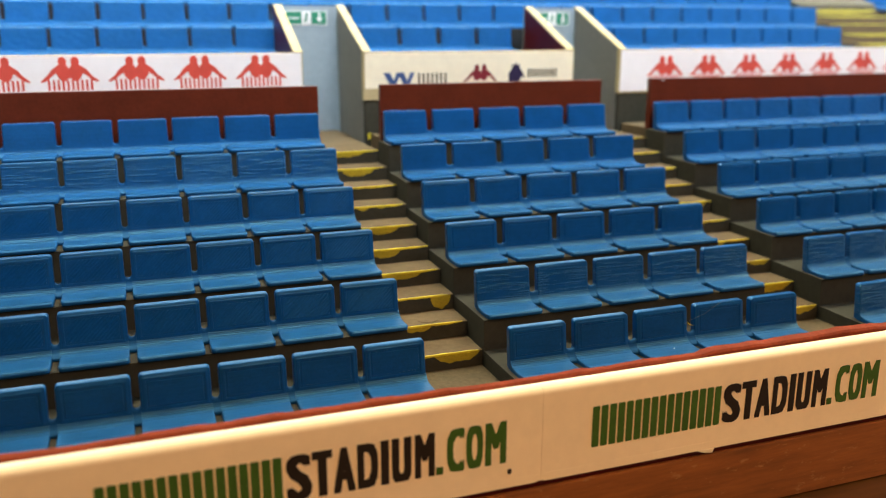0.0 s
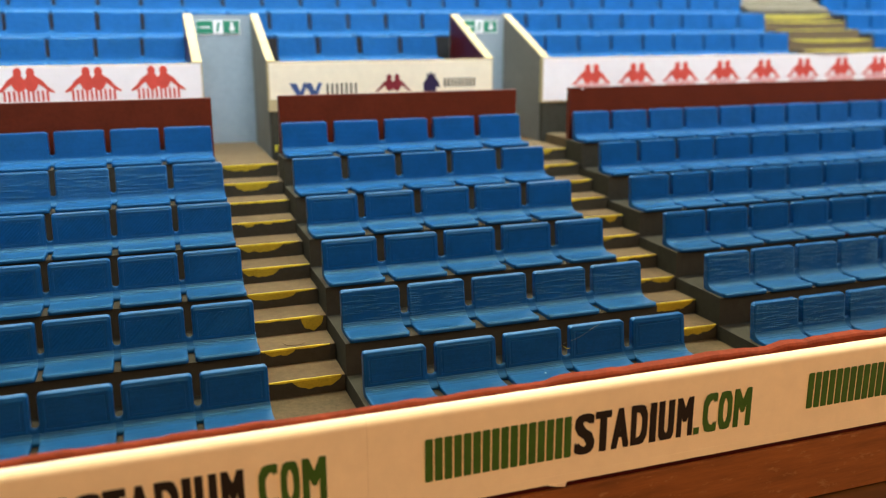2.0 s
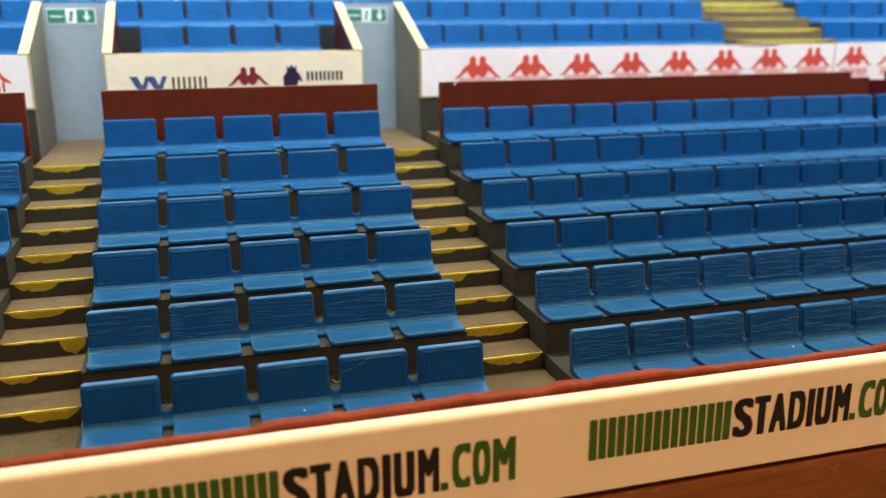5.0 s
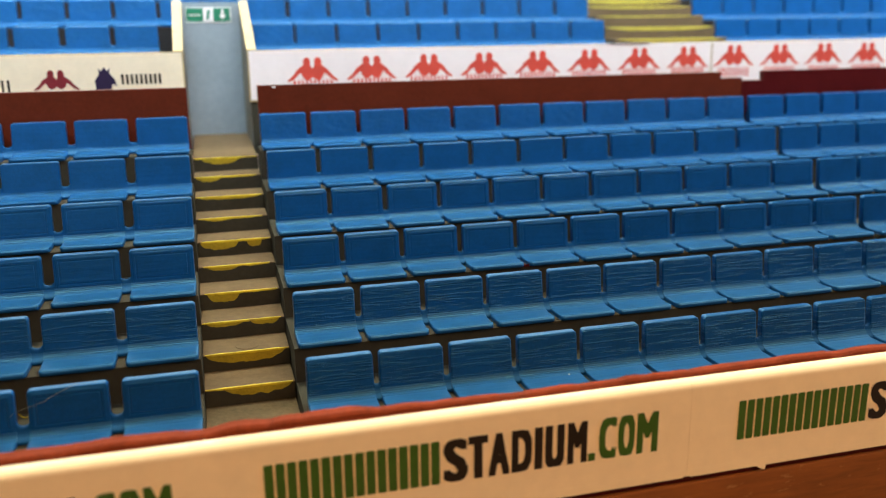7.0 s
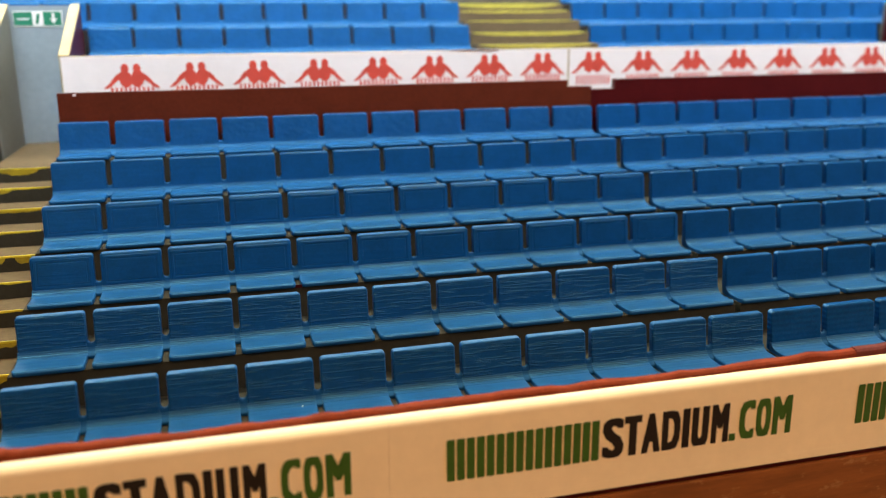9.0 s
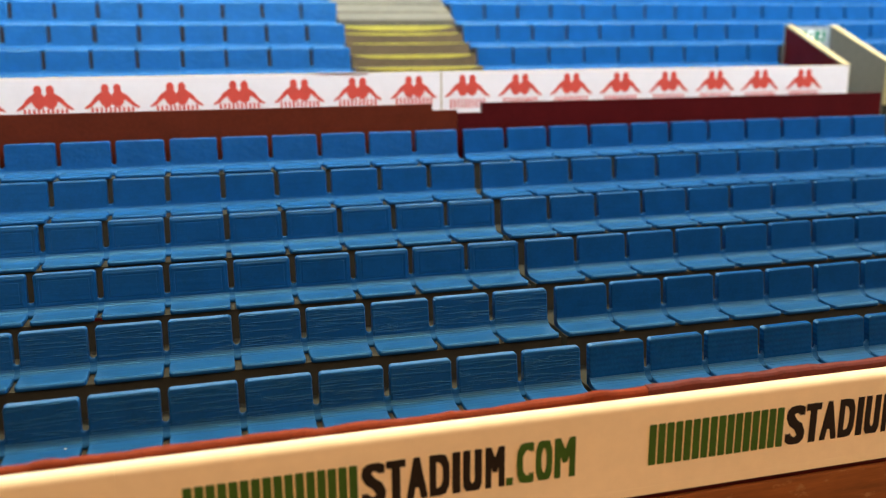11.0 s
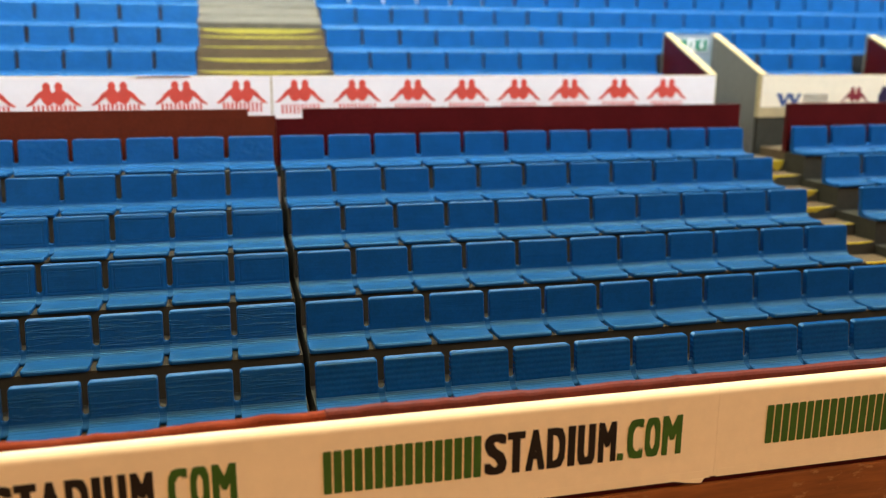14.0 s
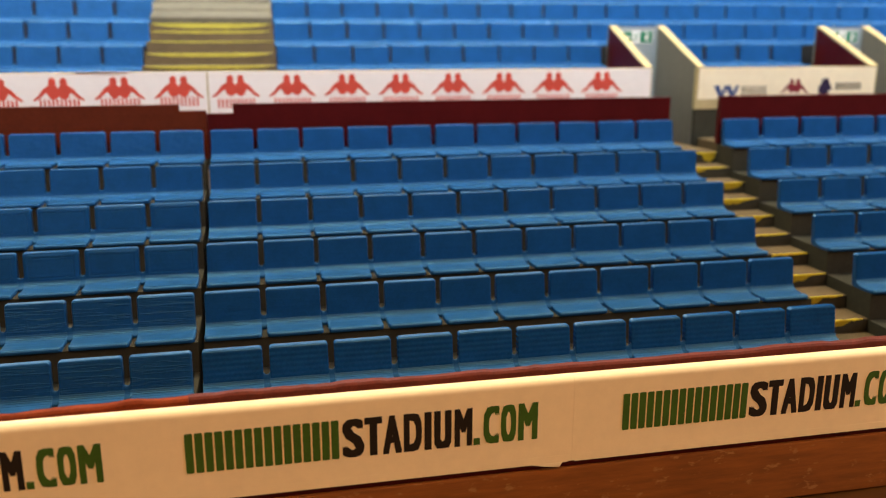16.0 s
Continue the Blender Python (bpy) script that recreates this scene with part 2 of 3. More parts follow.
# ---- seats ----
def backrest_mesh(width, panelled, mat):
    """The upright of a seat, slightly leaning, with rounded top corners and, on some, a sunk panel in front."""
    bm = bmesh.new()
    w, r = width / 2, 0.5
    rim = [(-w, -6.3)]
    rim += [(-w + r - r * math.cos(a), -r + r * math.sin(a)) for a in [i * math.pi / 8 for i in range(5)]]
    rim += [(w - r + r * math.sin(a), -r + r * math.cos(a)) for a in [i * math.pi / 8 for i in range(5)]]
    rim += [(w, -6.3)]
    front = [bm.verts.new((x * K, (-0.95 + 0.135 * z) * K, z * K)) for x, z in rim]
    rear = [bm.verts.new((x * K, (0.15 + 0.1 * z) * K, z * K)) for x, z in rim]
    n = len(rim)
    face = bm.faces.new(front)
    bm.faces.new(rear[::-1])
    for i in range(n):
        bm.faces.new((front[i], rear[i], rear[(i + 1) % n], front[(i + 1) % n]))
    soft = [e for e in face.edges if max(v.co.z for v in e.verts) > -6.2 * K]
    bmesh.ops.bevel(bm, geom=soft, offset=0.24 * K, segments=2, affect="EDGES", profile=0.6)
    if panelled:
        # raised border and raised panel, with a fine groove between them, all in one skin
        def ring(inset, lift):
            pts = [(-w + inset, -5.3 + inset), (-w + inset, -inset - 0.15), (-w + inset + 0.15, -inset), (w - inset - 0.15, -inset), (w - inset, -inset - 0.15), (w - inset, -5.3 + inset)]
            return [bm.verts.new((x * K, (-0.95 + 0.135 * z - lift) * K, z * K)) for x, z in pts]

        bm.normal_update()
        big = max((f for f in bm.faces if f.normal.y < -0.9), key=lambda f: f.calc_area())
        outer = list(big.edges)
        bmesh.ops.delete(bm, geom=[big], context="FACES_ONLY")
        steps = [(0.34, 0.0), (0.5, 0.05), (0.78, 0.05), (0.84, -0.06), (1.0, -0.06), (1.06, 0.05)]
        loops = [ring(*q) for q in steps]
        for r0, r1 in zip(loops, loops[1:]):
            for i in range(6):
                bm.faces.new((r0[i], r0[(i + 1) % 6], r1[(i + 1) % 6], r1[i]))
        rim_edges = [bm.edges.get((loops[0][i], loops[0][(i + 1) % 6])) for i in range(6)]
        bmesh.ops.bridge_loops(bm, edges=outer + rim_edges)
        panel = bm.faces.new(loops[-1])
        if panelled == "hatched":   # diagonal fill lines: a finely corrugated panel
            across = Vector((1, 0, -1)).normalized()
            known = set(bm.verts)
            cuts = [-w + 3.4 + 0.3 * i for i in range(int((2 * w + 1.0) / 0.3))]
            faces = [panel]
            for n, c in enumerate(cuts):
                geom = list({e for f in faces for e in f.edges}) + list({v for f in faces for v in f.verts}) + faces
                cut = bmesh.ops.bisect_plane(bm, geom=geom, plane_co=(c * K, 0, 0), plane_no=across, dist=1e-8)
                made = [q for q in cut["geom_cut"] if isinstance(q, bmesh.types.BMVert)]
                faces = [q for q in cut["geom"] if isinstance(q, bmesh.types.BMFace)]
                for v in made:
                    v.co.y += (-0.055 if n % 2 else 0.055) * K
    return mesh_of("backrest", bm, mat)


PAN = [(-6.75, -5.95), (-6.78, -6.2), (-6.7, -6.42), (-6.55, -6.46), (-1.2, -6.46), (-1.2, -4.9), (-1.66, -4.98), (-1.75, -5.18), (-1.72, -5.22), (-1.87, -5.38), (-1.85, -5.42),
       (-2.08, -5.56), (-2.07, -5.6), (-2.4, -5.69), (-2.68, -5.72), (-2.72, -5.76), (-3.0, -5.78), (-4.0, -5.81), (-5.7, -5.79), (-5.82, -5.72), (-6.3, -5.68), (-6.6, -5.75)]


def loft_x(sections, bm=None):
    """A solid through outlines (y, z) given at successive x, all with the same number of points."""
    bm = bm or bmesh.new()
    rings = [[bm.verts.new((x * K, y * K, z * K)) for y, z in pts] for x, pts in sections]
    n = len(rings[0])
    for r0, r1 in zip(rings, rings[1:]):
        for i in range(n):
            bm.faces.new((r0[i], r1[i], r1[(i + 1) % n], r0[(i + 1) % n]))
    bm.faces.new(rings[0][::-1]), bm.faces.new(rings[-1])
    return bm


def pan_mesh(width, mat):
    """The flat of a seat: rounded front corners, a lip, fine ridges along the rear, where it meets the back."""
    w = width / 2
    ends = [(0.0, 0.62, 0.14), (0.1, 0.3, 0.04), (0.26, 0.12, 0.0), (0.55, 0.0, 0.0)]   # inset, front drawn back, top drawn down

    def outline(back, down):
        return [(y + back * max(0.0, (-y - 5.0) / 1.78), z - (down if z > -5.9 and y < -2.4 else 0.0)) for y, z in PAN[::-1]]

    left = [(-w + inset, outline(back, down)) for inset, back, down in ends]
    right = [(w - inset, outline(back, down)) for inset, back, down in ends[::-1]]
    return mesh_of("seat", loft_x(left + right), mat)


def link_mesh(gap):
    """The web between two seats: the foot of the back, the curve and the rear half of the flat; the slot above it has a round end."""
    foot = [(-0.75, -4.66), (-0.85, -4.5), (-1.15, -4.42), (-1.42, -4.5), (-1.52, -4.72), (-1.58, -5.0), (-1.72, -5.3), (-1.92, -5.55), (-2.2, -5.74), (-2.4, -5.9), (-2.5, -6.05), (-2.5, -6.35), (-1.0, -6.35), (-0.75, -5.6)]
    h = gap / 2 + 0.1
    sections = []
    for f in (-1.0, -0.75, -0.4, 0.0, 0.4, 0.75, 1.0):
        up = 0.75 * (1 - math.sqrt(max(0.0, 1 - f * f))) * min(1.0, gap)
        sections.append((f * h, [(y + (0.12 * up if z > -4.8 else 0.0), z + (up if z > -4.8 else 0.0)) for y, z in foot]))
    return mesh_of("link", loft_x(sections), SEAT_MATT)


KIT = {}


def seat_kit(width, gap):
    key = (width, gap)
    if key not in KIT:
        wide = width + 0.06
        KIT[key] = {
            "pan": pan_mesh(wide, SEAT_PAN),
            "matt_pan": pan_mesh(wide, SEAT_MATT),
            "link": link_mesh(gap),
            "flat": backrest_mesh(width, "", SEAT_STREAK),
            "rib": backrest_mesh(width, "", SEAT_RIB),
            "panel": backrest_mesh(width, "hatched", SEAT_SMOOTH),
            "plain": backrest_mesh(width, "framed", SEAT_SMOOTH),
            "even": backrest_mesh(width, "", SEAT_SMOOTH),
            "rough": backrest_mesh(width, "", SEAT_ROUGH),
        }
    return KIT[key]


rng = random.Random(4)


def seat_strip(x0, seats, pitch, width, y, z, finish, label, group, pan="pan"):
    """A printed strip of linked seats; x0 is the left edge of its first seat."""
    strip = thing("seat_strip", label, "seat row", group)
    strip.location = (x0 * K, y * K, z * K)
    kit = seat_kit(width, round(pitch - width, 2))
    for n in range(seats):
        x = (n * pitch + width / 2) * K
        jx, jz, jr = rng.uniform(-0.06, 0.06) * K, rng.uniform(-0.05, 0.05) * K, rng.uniform(-0.6, 0.6)
        seat = part("seat", kit[pan], None, strip)
        seat.location = (x + jx, 0, jz)
        back = part("backrest", kit[finish], None, seat)
        back.rotation_euler = (0, 0, radians(jr))
        if n < seats - 1:
            link = part("link", kit["link"], None, strip)
            link.location = (x + pitch / 2 * K, 0, 0)
    return strip


LOWER_FINISH = {
    0: ["plain", "panel", "panel", "panel", "flat", "even"],
    1: ["plain", "flat", "plain", "plain", "even", "even"],
    2: ["flat", "flat", "plain", "plain", "even", "rough"],
}
FINISH_WORDS = {"rough": "rough printed backs", "rib": "finely ribbed backs", "even": "smooth backs", "plain": "framed smooth backs", "panel": "framed hatched backs", "flat": "streaky printed backs"}

for side in (0, 1):
    for b, (x0, x1, seats, pitch, width) in enumerate(BLOCKS):
        for r in range(ROWS):
            y, z = ROW_Y[r], ROW_Z[r]
            finish = LOWER_FINISH[b][r] if side == 0 else ("rib" if r < 1 else "even")
            start = x0 if side == 0 else mirrored(x0 + (seats - 1) * pitch + width) - 0.3
            if (side, b, r) == (0, 0, 5):
                start -= 0.6
            seat_strip(start, seats, pitch, width, y, z, finish,
                       f"strip of {seats} linked blue plastic model seats with {FINISH_WORDS[finish]}", "seat strips of the lower tier", "pan" if r < 4 else "matt_pan")


# ---- lower stands ----
def terrace_outline(y_back):
    pts = [(RISER + ROW_Y[0], BASE)]
    for r in range(ROWS):
        if r:
            pts.append((RISER + ROW_Y[r], ROW_Z[r - 1] + SEAT_LOW))
        pts.append((RISER + ROW_Y[r], ROW_Z[r] + SEAT_LOW))
    return pts + [(y_back, ROW_Z[-1] + SEAT_LOW), (y_back, BASE)]


def yellow_edge(x0, x1, y, z, seed, broad=1.0):
    """Hand-painted yellow step edge: an uneven brushed line along the nosing."""
    r = random.Random(seed)
    bm = bmesh.new()
    n = 30
    x0, x1 = x0 + max(0.0, r.uniform(-0.6, 0.7)), x1 - max(0.0, r.uniform(-0.5, 1.0))
    top, edge, low = [], [], []
    for i in range(n + 1):
        x = x0 + (x1 - x0) * i / n
        taper = min(1.0, 0.35 + 4 * i / n, 0.35 + 4 * (n - i) / n)
        top.append(bm.verts.new((x * K, (y + (0.28 + 0.16 * noise.noise((x * 0.5, seed, 0))) * taper * broad) * K, (z + 0.04) * K)))
        edge.append(bm.verts.new((x * K, (y - 0.05) * K, (z + 0.04) * K)))
        low.append(bm.verts.new((x * K, (y - 0.05) * K, (z - (0.26 + 0.14 * noise.noise((x * 0.7, seed, 4))) * taper * min(broad, 2.0)) * K)))
    for i in range(n):
        bm.faces.new((top[i], edge[i], edge[i + 1], top[i + 1]))
        bm.faces.new((edge[i], low[i], low[i + 1], edge[i + 1]))
    return bm


def yellow_run(x0, x1, y, z, f0, f1, depth, seed):
    """A thin run of yellow paint down the riser, from f0 to f1 across the step, depth as a share of the riser."""
    bm = bmesh.new()
    n = 24
    a, b = x0 + (x1 - x0) * f0, x0 + (x1 - x0) * f1
    high, low = [], []
    for i in range(n + 1):
        f = i / n
        x = a + (b - a) * f
        round_off = (1 - abs(2 * f - 1) ** 3.0) ** 0.7 if 0 < i < n else 0.0
        d = depth * STEP_H * round_off * (0.9 + 0.25 * noise.noise((x * 0.9, seed, 9)))
        high.append(bm.verts.new((x * K, (y - 0.042) * K, (z - 0.05) * K)))
        low.append(bm.verts.new((x * K, (y - 0.042) * K, (z - 0.06 - d) * K)))
    for i in range(n):
        bm.faces.new((high[i], low[i], low[i + 1], high[i + 1]))
    return bm


# runs of paint on the steps of the two aisles, from the lowest step up: from, to, depth
RUNS = [
    [[(0.34, 0.97, 0.62)], [(0.1, 0.5, 0.4)], [(0.66, 0.97, 0.9)], [(0.03, 0.72, 0.5)], [(0.04, 0.58, 0.62)], [(0.06, 0.72, 0.55)], [(0.2, 0.38, 0.3), (0.5, 0.66, 0.2)], [], [(0.2, 0.78, 0.62)], [(0.08, 0.76, 0.45)]],
    [[(0.2, 0.98, 0.52)], [(0.02, 0.96, 0.62)], [(0.05, 0.5, 0.3), (0.58, 0.95, 0.36)], [(0.08, 0.5, 0.62)], [(0.1, 0.52, 0.3)], [(0.03, 0.56, 0.6), (0.66, 0.88, 0.55)], [(0.1, 0.5, 0.2)], [(0.05, 0.95, 0.22)], [(0.02, 0.4, 0.35)], [(0.12, 0.72, 0.5)]],
]


def lower_stand(flip):
    f = mirrored if flip else (lambda x: x)
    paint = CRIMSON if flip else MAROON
    word = "crimson" if flip else "maroon"
    stand = thing("model_stand", f"grey-brown lower tier of a model stadium with {word} wall", "model stand", "lower stands")

    def span(a, b):
        return tuple(sorted((f(a), f(b))))

    for x0, x1, *_ in BLOCKS:
        a, b = span(x0 - 0.7, x1 + (0.45 if x1 > 100.0 else 0.1))
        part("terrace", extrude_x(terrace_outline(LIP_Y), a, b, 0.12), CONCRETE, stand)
        low = 1.4 if not flip else 2.1
        wall = bmesh.new()
        if x1 > 100.0:
            m0, m1 = span(x0, x1 - 4.8)
            e0, e1 = span(x1 - 4.8, SEAM - 0.04)
            box(m0, m1, LIP_Y, LIP_Y + 1.6, ROW_Z[-1] + SEAT_LOW, LIP_Z, 0.0, wall)
            box(e0, e1, LIP_Y, LIP_Y + 1.6, ROW_Z[-1] + SEAT_LOW, LIP_Z - low, 0.0, wall)
        else:
            m0, m1 = span(x0, x1)
            box(m0, m1, LIP_Y, LIP_Y + 1.6, ROW_Z[-1] + SEAT_LOW, LIP_Z, 0.12, wall)
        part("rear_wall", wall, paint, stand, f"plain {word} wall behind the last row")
    for n, (x0, x1) in enumerate(AISLES):
        a, b = span(x0 + 0.15, x1 - 0.15)
        part("aisle_floor", box(a, b, -19.0, STEP_Y + 0.5, BASE, STEP_Z - STEP_H, 0.05), DARK_FLOOR, stand)
        for s in range(10):
            y, z = STEP_Y + STEP_D * s, STEP_Z + STEP_H * s
            far = 107.0 if s == 9 else y + STEP_D + 0.4
            step = part("step", box(a, b, y, far, z - STEP_H - 1.0, z, 0.1), TREAD, stand)
            # thin dark slab on the riser: its shade is put into the colour
            part("riser", box(a + 0.02, b - 0.02, y - 0.03, y + 0.05, z - STEP_H + 0.02, z - 0.12), CONCRETE, step, "dark grey-brown slab, the riser's shade put into its colour")
            part("yellow_edge", yellow_edge(a + 0.1, b - 0.1, y, z, 100 * n + s + (50 if flip else 0)), YELLOW, step, "hand-painted yellow step edge")
            for f0, f1, depth in RUNS[n if not flip else 1 - n][s if not flip else (s + 3) % 10]:
                part("paint_run", yellow_run(a + 0.1, b - 0.1, y, z, f0, f1, depth, 7 * s + n), THIN_YELLOW, step, "thin run of yellow paint")
    a, b = span(-190.5, SEAM - 0.02)
    part("front_gangway", box(a, b, -18.6, RISER + ROW_Y[0] - 0.05, BASE, ROW_Z[0] + SEAT_LOW - 1.6), TREAD, stand)
    # front wall: low, with an uneven brushed top
    bm = bmesh.new()
    n = 240
    tops, rear = [], []
    for i in range(n + 1):
        x = a + (b - a) * i / n
        coat = 1.1 if flip else np.interp(x, (-48, -47, -13, -11.5, 3, 6, 92, 104), (0.5, 0.75, 0.75, 1.1, 1.1, 0.65, 0.65, 1.05))
        tops.append(coat + noise.noise((x * 0.06, 3.3 if flip else 0.0, 0)) * 0.25 + noise.noise((x * 0.3, 7.7, 0)) * 0.16 + (0.16 if noise.noise((x * 0.17, 2.2, 0)) > 0.1 else 0.0))
        rear.append(-19.35 + noise.noise((x * 0.11, 9.1, 0)) * 0.35 + noise.noise((x * 0.5, 1.7, 0)) * 0.15)
        if not flip and -47.5 < x < 4.0:   # a second, thicker coat, ending in a ragged step
            rear[-1] += 0.5
    grid = []
    for i in range(n + 1):
        x = a + (b - a) * i / n
        t = tops[i]
        grid.append([bm.verts.new((x * K, yy * K, zz * K)) for yy, zz in ((-20.65, BASE), (-20.65, t - 0.3), (-20.4, t), (rear[i] - 0.3, t + 0.1), (rear[i], t - 0.25), (-19.2, t - 0.8), (-19.2, BASE))])
    for i in range(n):
        for j in range(6):
            bm.faces.new((grid[i][j], grid[i][j + 1], grid[i + 1][j + 1], grid[i + 1][j]))
    bm.faces.new(grid[0]), bm.faces.new(grid[-1][::-1])
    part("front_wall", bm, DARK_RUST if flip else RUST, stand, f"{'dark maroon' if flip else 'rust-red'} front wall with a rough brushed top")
    return stand


lower_stand(False)
lower_stand(True)

# ---- upper tier ----
UY, UZ, UD, UH = 107.3, 43.3, 12.3, 6.03
U_ROWS = 4
UPPER_AISLE = (93.6, 126.5)
# corridors through the upper tier: left side wall, right side wall (start, end)
VOMS = [((-83.3, -81.4), (-67.7, -65.9)), ((-16.0, -14.1), (-1.1, 0.8)), ((219.4, 221.4), (234.1, 236.1)), ((285.7, 288.0), (300.8, 303.0))]
VOM_BACK = 105.2
X_LEFT, X_RIGHT = -190.5, 410.5


def upper_outline(first, y_back):
    pts = [(UY - 6.8 + UD * first, 12.0)]
    for r in range(first, U_ROWS):
        z = UZ + UH * r + SEAT_LOW
        y = UY - 6.8 + UD * r
        if r > first:
            pts.append((y, z - UH))
        pts.append((y, z))
    pts += [(y_back, UZ + UH * (U_ROWS - 1) + SEAT_LOW), (y_back, 12.0)]
    return pts


upper = thing("model_stand", "upper tier of a model stadium with cream parapets and corridors", "model stand", "upper stands")
U_BACK = UY + UD * 3 + 0.4
for a, b in ((X_LEFT, UPPER_AISLE[0] - 0.1), (UPPER_AISLE[1] + 0.1, X_RIGHT)):
    part("terrace", extrude_x(upper_outline(1, U_BACK), a, b, 0.1), DARK_GAP_TONE, upper)
    part("rear_wall", box(a, b, U_BACK + 0.05, U_BACK + 1.7, 30.0, UZ + UH * 3 + 1.6, 0.15), GLOSS_MAROON if a < 0 else SUNLIT_MAROON, upper, "low glossy maroon wall behind the top row")
# first row and its floor stand between the corridors
SPANS = [(X_LEFT, VOMS[0][0][0]), (VOMS[0][1][1], VOMS[1][0][0]), (VOMS[1][1][1], UPPER_AISLE[0] - 0.1),
         (UPPER_AISLE[1] + 0.1, VOMS[2][0][0]), (VOMS[2][1][1], VOMS[3][0][0]), (VOMS[3][1][1], X_RIGHT)]
for a, b in SPANS:
    part("terrace", box(a + 0.05, b - 0.05, WALL_Y + 1.6, UY - 6.8 + UD - 0.05, 19.0, UZ + SEAT_LOW, 0.1), CONCRETE, upper)
for (l0, l1), (r0, r1) in VOMS:
    for a, b, inner in ((l0, l1, l1), (r0, r1, r0)):
        out = [(WALL_Y + 1.52, 16.0), (WALL_Y + 1.52, WALL_Z + 0.6), (VOM_BACK + 0.4, 48.4), (VOM_BACK + 1.4, 48.4), (VOM_BACK + 1.4, 16.0)]
        side = part("parapet", extrude_x(out, a, b, 0.08), SIDE_SHADE, upper, "sloping corridor side wall with cream top")
        cap = [(WALL_Y - 0.1, WALL_Z + 0.02), (WALL_Y - 0.1, WALL_Z + 0.25), (WALL_Y + 0.8, WALL_Z + 0.5), (VOM_BACK + 0.4, 48.66), (VOM_BACK + 1.4, 48.66), (VOM_BACK + 1.4, 48.42), (VOM_BACK + 0.4, 48.42), (WALL_Y + 0.8, WALL_Z + 0.32)]
        part("cap", extrude_x(cap, a - 0.05, b + 0.05), CAP, side, "cream painted parapet top")
        outer = (a - 0.12, a - 0.02) if inner == b else (b + 0.02, b + 0.12)
        face = [(WALL_Y + 1.7, UZ + SEAT_LOW - 0.3), (WALL_Y + 1.7, WALL_Z + 0.3), (VOM_BACK + 0.4, 48.0), (VOM_BACK + 0.4, UZ + SEAT_LOW - 0.3)]
        part("outer_face", extrude_x(face, *outer), CRIMSON, side, "dark maroon outer face")
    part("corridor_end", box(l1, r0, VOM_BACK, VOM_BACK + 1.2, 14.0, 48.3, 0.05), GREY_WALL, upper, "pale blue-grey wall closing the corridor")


def exit_sign(x0):
    sign = thing("exit_sign", "small green and white emergency exit sign on the corridor wall", "sign", "exit signs")
    y = VOM_BACK - 0.12
    part("plate", box(x0, x0 + 10.2, y, y + 0.1, 43.8, 47.2), WHITE, sign)
    part("panel", slab_xz([(x0 + 0.1, 44.0), (x0 + 3.9, 44.0), (x0 + 3.9, 47.0), (x0 + 0.1, 47.0)], y), SIGN_GREEN, sign, "green sign panel")
    part("panel", slab_xz([(x0 + 6.2, 44.0), (x0 + 10.0, 44.0), (x0 + 10.0, 47.0), (x0 + 6.2, 47.0)], y), SIGN_GREEN, sign, "green sign panel")
    part("mark", slab_xz([(x0 + 4.5, 44.4), (x0 + 5.1, 44.4), (x0 + 5.6, 46.6), (x0 + 4.9, 46.6)], y), SIGN_GREEN, sign)
    c = x0 + 8.3
    arrow = [(c - 0.25, 46.7), (c + 0.25, 46.7), (c + 0.25, 45.5), (c + 0.8, 45.5), (c, 44.4), (c - 0.8, 45.5), (c - 0.25, 45.5)]
    part("arrow", slab_xz(arrow, y - 0.06), WHITE, sign, "white arrow")
    part("bar", slab_xz([(x0 + 0.7, 45.3), (x0 + 3.3, 45.3), (x0 + 3.3, 45.6), (x0 + 0.7, 45.6)], y - 0.06), WHITE, sign)


for (l0, l1), (r0, r1) in VOMS:
    exit_sign(l1 + 0.9)

# front wall of the upper tier, in stretches between corridors
WALLS = [(X_LEFT, VOMS[0][0][1]), (VOMS[0][1][0], VOMS[1][0][1]), (VOMS[1][1][0], SEAM), (SEAM, VOMS[2][0][1]), (VOMS[2][1][0], VOMS[3][0][1]), (VOMS[3][1][0], X_RIGHT)]
for n, (a, b) in enumerate(WALLS):
    # tan showing below the partner sheets: shade and bounce put into the wall colour
    wall = part("front_wall", box(a, b, WALL_Y, WALL_Y + 1.5, 27.2, WALL_Z, 0.08), CAP, upper, "cream card front wall in a tan that holds its shade")
    part("plinth", box(a + 0.3, b - 0.3, WALL_Y + 0.3, WALL_Y + 1.6, 16.0, 27.35), CONCRETE, wall)
    gx0, gx1 = a + 1.6, b - 1.6
    part("gangway", box(gx0, gx1, LIP_Y + 1.65, WALL_Y + 0.25, 15.0, 19.6, 0.08), TREAD, upper)


